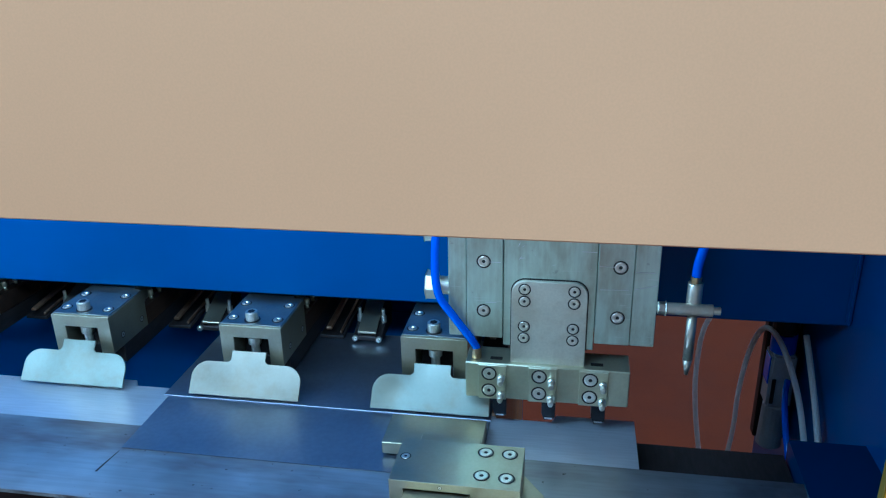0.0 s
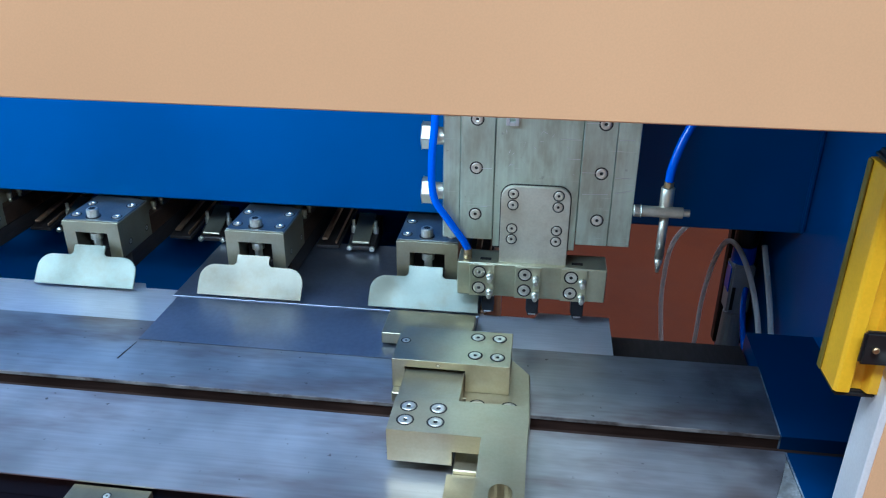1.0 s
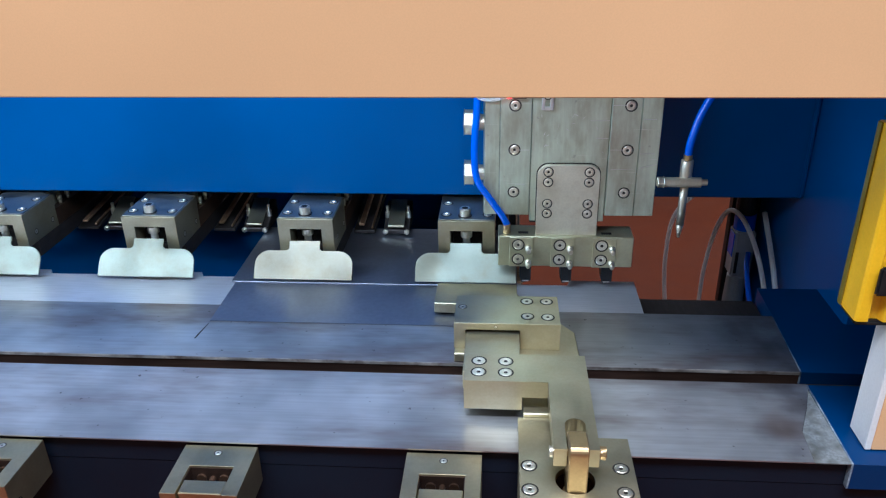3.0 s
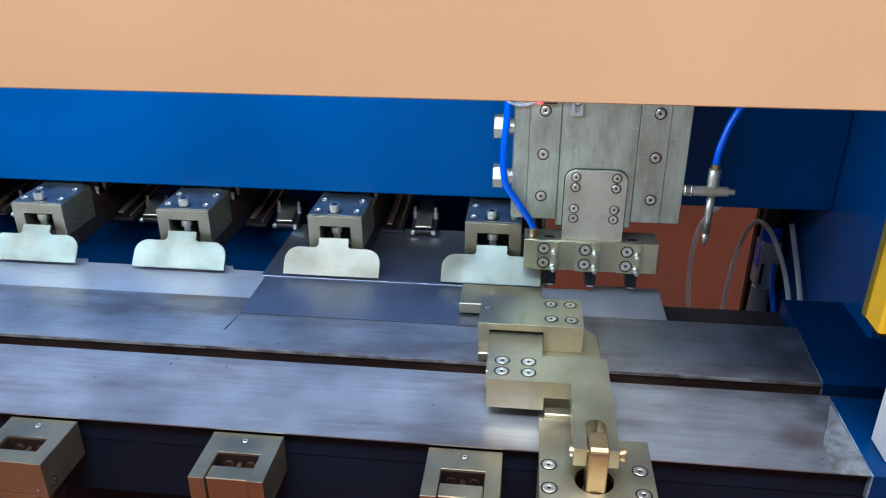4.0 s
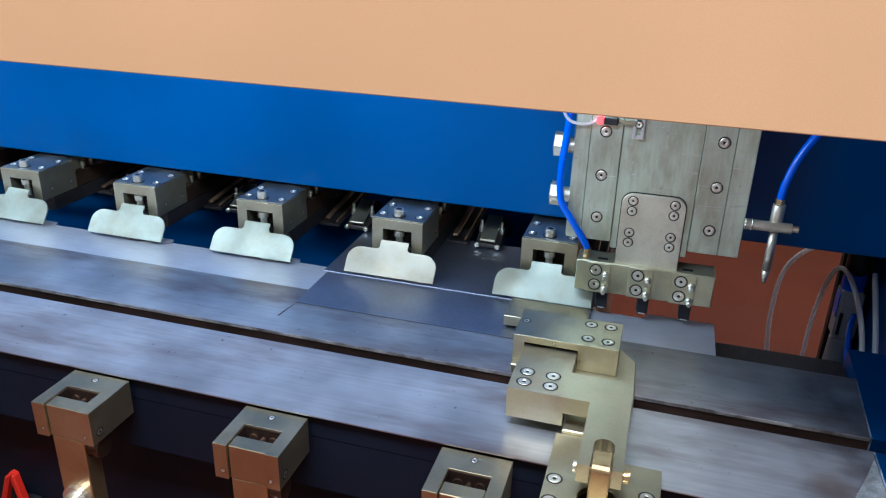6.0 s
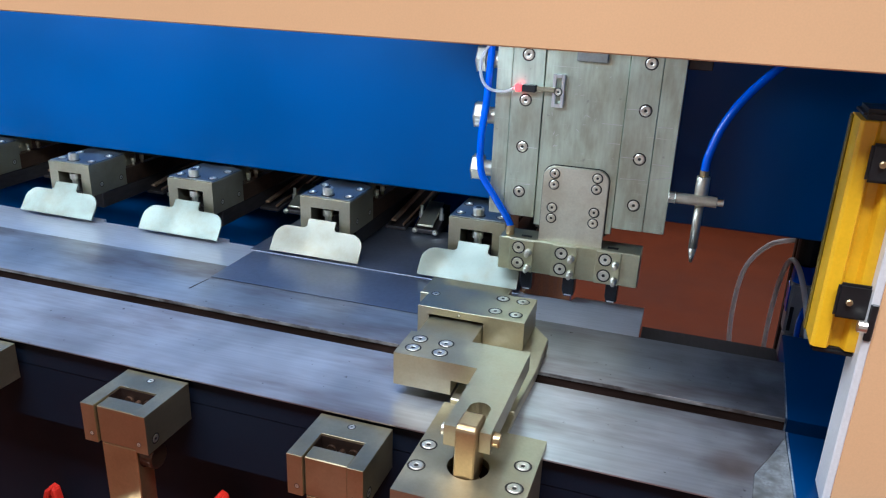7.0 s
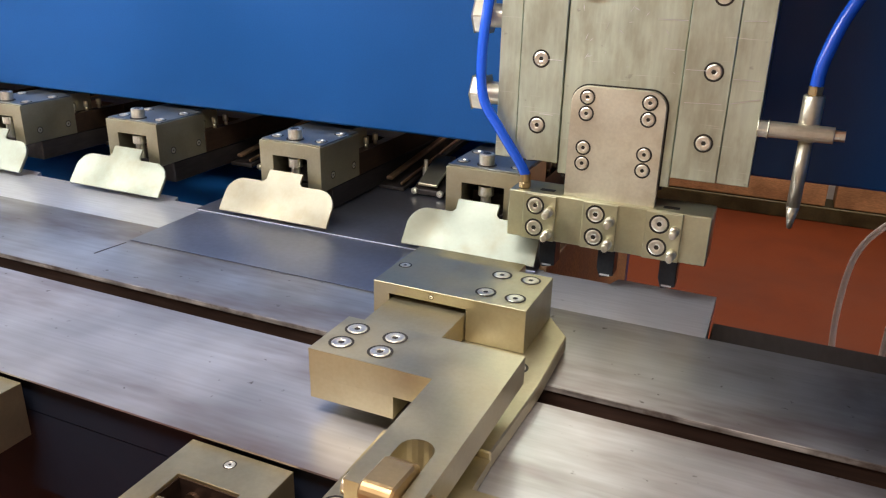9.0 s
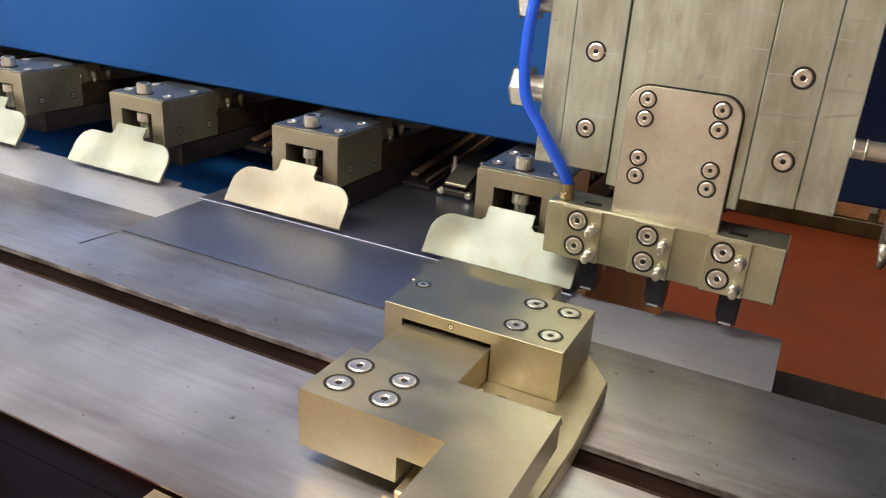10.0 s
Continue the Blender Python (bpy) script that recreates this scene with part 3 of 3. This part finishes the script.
# ---- hinged locating clamp on the bed ----
lk = thing("locating_clamp", "nickel-plated bridge clamp with hinged angle arm bolted on the bed", "clamp")
T = 0.046
part("bridge", prism([(-0.0085, 0.0125), (0.0045, 0.0125), (0.0045, T - 0.0085), (0.0665, T - 0.0085), (0.0665, 0.0125), (0.1115, 0.0125), (0.1115, T), (-0.0085, T)], -0.034, 0.031, "y", 0.0002), NICKEL, lk)
for x, y in ((0.075, 0.018), (0.098, 0.018), (0.075, -0.017), (0.098, -0.018)):
    screw(lk, x, y, T, "up", 0.0062, 0.0012)
screw(lk, 0.0, 0.002, T, "up", 0.0042, 0.001)
screw(lk, 0.039, -0.034, 0.0415, "front", 0.0016, 0.0004)
part("slider", box(0.0052, 0.0658, -0.112, 0.058, 0.0128, 0.0335, 0.0005), NICKEL, lk)
# dark filler, paints the shade between slider and bridge
part("slider_gap", box(0.0052, 0.0658, -0.020, 0.028, 0.0337, 0.0372, 0), RECESS_SHADE, lk)
part("jaw_bar", box(-0.039, 0.065, 0.0585, 0.112, 0.0045, 0.0185, 0.0006), NICKEL, lk, "ground steel jaw bar")
part("base_plate", prism([(-0.008, 0.033), (0.112, 0.033), (0.132, 0.006), (0.1345, -0.070), (0.1315, -0.1515), (0.068, -0.1515), (0.068, -0.045), (-0.008, -0.045)], 0.0008, 0.0122, "z", 0.001), NICKEL, lk)
for x in (0.081, 0.113):
    screw(lk, x, -0.054, 0.0122, "up", 0.0068, 0.0014)
arm_pts = [(0.008, -0.098), (0.132, -0.098), (0.132, -0.246), (0.1225, -0.246), (0.1225, -0.212)] + arc(0.1130, -0.212, 0.0095, 0, 180, 10)[1:-1] + [(0.1035, -0.212), (0.1035, -0.246), (0.0920, -0.246), (0.0920, -0.147), (0.008, -0.147)]
part("angle_arm", prism(arm_pts, 0.0285, 0.0475, "z", 0), NICKEL, lk)
part("arm_foot", box(0.0082, 0.0665, -0.1469, -0.1122, 0.0130, 0.0284, 0), NICKEL, lk)
for x in (0.0225, 0.050):
    for y in (-0.112, -0.132):
        screw(lk, x, y, 0.0475, "up", 0.0065, 0.0013)
hp = [(0.063, -0.152), (0.1315, -0.152), (0.1315, -0.180), (0.168, -0.180), (0.168, -0.290), (0.113, -0.290)] + arc(0.113, -0.240, 0.018, -90, 270, 28) + [(0.113, -0.290 + 0.0001), (0.063, -0.290)]
part("hinge_base", prism(hp, 0.0008, 0.0075, "z", 0), NICKEL, lk)
part("hinge_block", joined(box(0.063, 0.0935, -0.290, -0.1965, -0.09, 0.0006, 0), box(0.1325, 0.168, -0.290, -0.1965, -0.09, 0.0006, 0), box(0.0937, 0.1323, -0.290, -0.260, -0.09, 0.0006, 0)), NICKEL, lk)
# dark disc, the shade down in the hole painted on
part("well", cyl((0.113, -0.240, -0.08), 0.0190, 0.02), RECESS_SHADE, lk, "hole in the base, its shade painted dark")
for x, y in ((0.072, -0.223), (0.072, -0.254), (0.156, -0.223), (0.156, -0.254)):
    screw(lk, x, y, 0.0075, "up", 0.0062, 0.0013)
part("rod_eye", joined(prism([(-0.2560, -0.080), (-0.2560, 0.0490)] + arc(-0.2500, 0.0490, 0.0060, 180, 90, 5)[1:] + [(-0.2300, 0.0535), (-0.2240, 0.0500), (-0.2240, -0.004), (-0.2440, -0.004), (-0.2440, -0.080)], 0.1045, 0.1218, "x", 0.0012), cyl((0.1131, -0.2400, -0.08), 0.0110, 0.0755, "z", 22, None, 0.001)), BRASSY, lk, "brass-toned rod end")
part("hinge_pin", cyl((0.0905, -0.238, 0.038), 0.0036, 0.044, "x", 16), BRASSY, lk)
part("pin_head", cyl((0.1325, -0.238, 0.038), 0.0060, 0.006, "x", 18, None, 0.001), BRASSY, lk)
part("pin_clip", cyl((0.0885, -0.238, 0.038), 0.0050, 0.003, "x", 18, None, 0.0006), SCREW, lk)

# ---- tool carriage ----
cr = thing("tool_carriage", "scratched ground-steel tool carriage sliding on the blue beam", "tool head")
YF = 0.138
part("body", box(0.022, 0.2345, YF + 0.008, 0.251, 0.120, 0.312, 0.001), DARKTOP, cr)
part("outer_rail", prism([(0.0195, YF + 0.0079), (0.0215, YF), (0.0400, YF), (0.0400, YF + 0.0079)], 0.107, 0.312, "z", 0.0005), GROUND, cr)
part("screw_rail", box(0.0405, 0.0785, YF - 0.0005, YF + 0.0078, 0.107, 0.312, 0.0006), GROUND, cr)
part("centre_plate", box(0.0792, 0.1740, YF + 0.0015, YF + 0.0079, 0.098, 0.312, 0.0006), GROUND, cr, "streaked centre plate with scratches")
part("screw_rail", box(0.1747, 0.2105, YF - 0.0005, YF + 0.0078, 0.107, 0.312, 0.0006), GROUND, cr)
part("outer_rail", box(0.2110, 0.2355, YF, YF + 0.0078, 0.107, 0.312, 0.0006), GROUND, cr)
part("under_block", box(0.080, 0.168, YF + 0.010, 0.200, 0.092, 0.1199, 0.001), DARKIRON, cr)
for z in (0.1385, 0.1945, 0.2505, 0.303):
    screw(cr, 0.0585, YF - 0.0005, z, "front", 0.0060, 0.0012)
    screw(cr, 0.1970, YF - 0.0005, z, "front", 0.0060, 0.0012)
for x0, x1, z0, z1 in ((0.178, 0.206, 0.1690, 0.1702), (0.2125, 0.234, 0.1712, 0.1765), (0.176, 0.192, 0.1946, 0.1947), (0.212, 0.231, 0.1900, 0.1900), (0.176, 0.191, 0.2505, 0.2507), (0.060, 0.072, 0.1480, 0.1480), (0.213, 0.229, 0.2330, 0.2336), (0.064, 0.076, 0.1940, 0.1940)):
    part("scratch", prism([(x0, z0), (x1, z1), (x1, z1 + 0.0006), (x0, z0 + 0.0005)], YF - 0.0009, YF - 0.0006, "y", 0), ALU, cr, "fine bright scratch")
for x0, x1, z0, z1 in ((0.158, 0.173, 0.2090, 0.2088), (0.150, 0.173, 0.2310, 0.2310), (0.128, 0.131, 0.2350, 0.2400), (0.110, 0.112, 0.2200, 0.2262), (0.140, 0.141, 0.2500, 0.2590)):
    part("scratch", prism([(x0, z0), (x1, z1), (x1, z1 + 0.0006), (x0, z0 + 0.0005)], YF + 0.0011, YF + 0.0014, "y", 0), ALU, cr, "fine bright scratch")
nick = random.Random(7)
for k in range(26):
    x, z, turn, size = nick.uniform(0.084, 0.169), nick.uniform(0.186, 0.300), nick.uniform(0, math.pi), nick.uniform(0.0010, 0.0036)
    u, v = size * math.cos(turn), size * math.sin(turn)
    part("scratch", prism([(x - u, z - v), (x - v * 0.12, z + u * 0.12), (x + u, z + v), (x + v * 0.12, z - u * 0.12)], YF + 0.0010, YF + 0.0014, "y", 0), ALU, cr, "small bright nick")
part("top_plate", box(-0.088, 0.300, 0.100, 0.250, 0.3235, 0.338, 0.001), ALU, cr, "bright aluminium top plate")
part("top_block", box(0.030, 0.240, 0.130, 0.250, 0.3122, 0.3233, 0.001), GROUND, cr)
part("side_lug", box(0.2358, 0.262, 0.150, 0.175, 0.298, 0.312, 0.001), DARKIRON, cr, "dark lug with a bolt")
part("foot_bolt", cyl((0.222, 0.170, 0.102), 0.006, 0.0178, "z", 14), SCREW, cr)
part("stop_lug", box(0.115, 0.150, YF - 0.006, YF + 0.001, 0.300, 0.3125, 0.001), DARKTOP, cr)
# dark sheet behind the tongue, painted shade of the gap
part("tongue_gap", prism([(0.0868, 0.0982), (0.1672, 0.0982)] + arc(0.152, 0.162, 0.0152, 0, 90) + arc(0.102, 0.162, 0.0152, 90, 180), YF + 0.0008, YF + 0.0014, "y", 0), RECESS_SHADE, cr, "gap round the tongue, its shade painted dark")
part("tongue", prism([(0.088, 0.080), (0.166, 0.080)] + arc(0.152, 0.162, 0.014, 0, 90) + arc(0.102, 0.162, 0.014, 90, 180), 0.1335, YF + 0.0006, "y", 0.0005), TONGUE, cr, "pale rounded tongue plate")
for z in (0.167, 0.1535, 0.1245, 0.1110):
    screw(cr, 0.1015, 0.1335, z, "front", 0.0052, 0.0011)
    screw(cr, 0.1525, 0.1335, z, "front", 0.0052, 0.0011)
head = part("tool_holder", box(0.040, 0.2135, 0.127, 0.165, 0.0385, 0.0810, 0.001), HOLDER, cr, "nickel-plated tool holder bar")
for x in (0.066, 0.1195, 0.173):
    part("clamp_plate", box(x - 0.0115, x + 0.0185, 0.1240, 0.1268, 0.0390, 0.0805, 0.0006), HOLDER, head)
    for z in (0.0705, 0.0500):
        screw(head, x, 0.1240, z, "front", 0.0066, 0.0014)
        part("set_screw", joined(cyl((x + 0.0130, 0.1188, z - 0.004), 0.0042, 0.005, "y", 12), cyl((x + 0.0130, 0.1098, z - 0.004), 0.0032, 0.009, "y", 12, None, 0.0006)), SCREW, head, "", True)
    # thin dark sheet on top, painted shade of a slot
    part("slot", box(x + 0.000, x + 0.013, 0.136, 0.142, 0.0811, 0.0815, 0), RECESS_SHADE, head, "slot, its shade painted dark")
    part("cutting_tool", prism([(x + 0.003, 0.0383), (x + 0.018, 0.0383), (x + 0.018, 0.012), (x + 0.006, 0.009), (x + 0.003, 0.018)], 0.136, 0.153, "y", 0.0006), CARBIDE, head, "black cutting tool")
    part("tool_tip", box(x + 0.0065, x + 0.0150, 0.1352, 0.1359, 0.0115, 0.0130, 0), ALU, head, "bright cutting edge")
part("hose_fitting", joined(hexagon((0.0510, 0.138, 0.0812), 0.010, 0.006, "z"), cyl((0.0510, 0.138, 0.087), 0.005, 0.007)), BRASSY, cr, "brass hose fitting")
tube("air_hose", [(0.0510, 0.138, 0.093), (0.045, 0.134, 0.106), (0.028, 0.129, 0.133), (0.012, 0.127, 0.160), (0.009, 0.128, 0.200), (0.012, 0.134, 0.250), (0.014, 0.138, 0.312)], 0.0045, HOSE, cr, "bright blue air hose")
for z in (0.160, 0.226, 0.293):
    part("hex_bolt", joined(hexagon((-0.0045, 0.150, z), 0.028, 0.012, "x", 0.001), cyl((0.0075, 0.150, z), 0.010, 0.0140, "x")), TONGUE, cr, "large bright hex bolt")
sn = part("sensor", box(0.055, 0.072, 0.124, 0.1344, 0.262, 0.270, 0.001), BLACK, cr, "small black sensor with red glow")
part("led", box(0.047, 0.0548, 0.124, 0.134, 0.2615, 0.2705, 0.002), GLOW, sn, "glowing red end")
part("sensor_rod", box(0.0722, 0.094, 0.127, 0.132, 0.2635, 0.2690, 0.001), NICKEL, cr)
part("sensor_bracket", joined(box(0.090, 0.094, 0.1315, 0.1362, 0.246, 0.284, 0.0006), box(0.100, 0.104, 0.1315, 0.1362, 0.246, 0.284, 0.0006), box(0.0941, 0.0999, 0.1315, 0.1362, 0.246, 0.250, 0), box(0.0941, 0.0999, 0.1315, 0.1362, 0.280, 0.284, 0)), ALU, cr, "slotted bracket")
screw(cr, 0.097, 0.1315, 0.264, "front", 0.0040, 0.0012)
tube("sensor_cable", [(0.047, 0.129, 0.266), (0.035, 0.128, 0.260), (0.016, 0.126, 0.262), (0.006, 0.126, 0.275), (0.004, 0.130, 0.295), (0.012, 0.135, 0.312)], 0.0019, CLEAR, cr, "grey sensor cable")
nz = part("nozzle_bar", cyl((0.243, 0.128, 0.157), 0.0062, 0.045, "x", 20, None, 0.0006), TONGUE, cr)
part("nut", hexagon((0.2348, 0.128, 0.157), 0.012, 0.008, "x"), SCREW, nz)
part("nut", cyl((0.2882, 0.128, 0.157), 0.0042, 0.007, "x", 12), SCREW, nz)
part("nozzle_body", joined(cyl((0.270, 0.134, 0.150), 0.0075, 0.034, "z", 20, None, 0.0006), cyl((0.270, 0.134, 0.098), 0.0050, 0.053, "z", 18), cyl((0.270, 0.134, 0.080), 0.0018, 0.018, "z", 18, 0.005)), TONGUE, cr, "pointed spray nozzle", True)
part("nozzle_fitting", hexagon((0.270, 0.134, 0.184), 0.010, 0.007, "z"), BRASSY, cr, "brass fitting")
tube("nozzle_hose", [(0.270, 0.134, 0.190), (0.272, 0.135, 0.210), (0.283, 0.140, 0.245), (0.305, 0.148, 0.280), (0.345, 0.165, 0.320), (0.40, 0.19, 0.36)], 0.0048, HOSE, cr, "bright blue air hose")

# ---- air service unit and its hoses ----
av = thing("air_valve", "grey and black air regulator unit on the frame", "air regulator", at=(0, 0, 0))
part("body", joined(box(0.418, 0.450, 0.365, 0.400, -0.095, -0.015, 0.003, 2), cyl((0.434, 0.383, -0.165), 0.017, 0.069, "z", 18, 0.015, 0.003)), VALVE, av)
part("knob", cyl((0.434, 0.383, 0.012), 0.017, 0.045, "z", 18, None, 0.003), BLACK, av, "black knob")
part("collar", cyl((0.434, 0.383, -0.0149), 0.0165, 0.0265, "z", 18), HOSE, av, "blue collar")
part("slot", box(0.4215, 0.4265, 0.3635, 0.3648, -0.088, -0.050, 0.0005), BLACK, av, "slot, its shade painted dark in the housing")
part("clip", box(0.4160, 0.4178, 0.368, 0.392, -0.060, -0.020, 0.0005), HOSE, av, "blue side clip")
part("mount", box(0.418, 0.4625, 0.4055, 0.425, -0.17, 0.086, 0.002), BLACK, av, "black mounting plate")
OUTER = [(0.436, 0.40, 0.050), (0.427, 0.48, 0.015), (0.399, 0.56, -0.026), (0.371, 0.59, -0.085), (0.364, 0.59, -0.172), (0.372, 0.59, -0.260), (0.390, 0.60, -0.36)]
INNER = [(0.412, 0.53, -0.34), (0.418, 0.52, -0.24), (0.414, 0.50, -0.15), (0.412, 0.46, -0.058), (0.414, 0.41, 0.003), (0.420, 0.35, 0.014), (0.430, 0.29, -0.020), (0.434, 0.24, -0.070), (0.436, 0.215, -0.12), (0.436, 0.205, -0.20)]
FRONT = [(0.447, 0.34, 0.030), (0.448, 0.30, -0.005), (0.449, 0.26, -0.045), (0.449, 0.23, -0.09), (0.449, 0.21, -0.20)]
SUPPLY = [(0.440, 0.362, -0.05), (0.432, 0.335, -0.062), (0.428, 0.300, -0.085), (0.429, 0.270, -0.12), (0.432, 0.25, -0.20)]
for p, m, r in ((OUTER, CLEAR, 0.0042), (INNER, CLEAR, 0.0038), (FRONT, CLEAR, 0.0040), (SUPPLY, HOSE, 0.0040)):
    ob = tube("air_hose", p, r, m)
    tagged(ob, "milky flexible air hose looping behind the bed" if m is CLEAR else "blue flexible air hose at the regulator", "hose", "air hoses at the column")
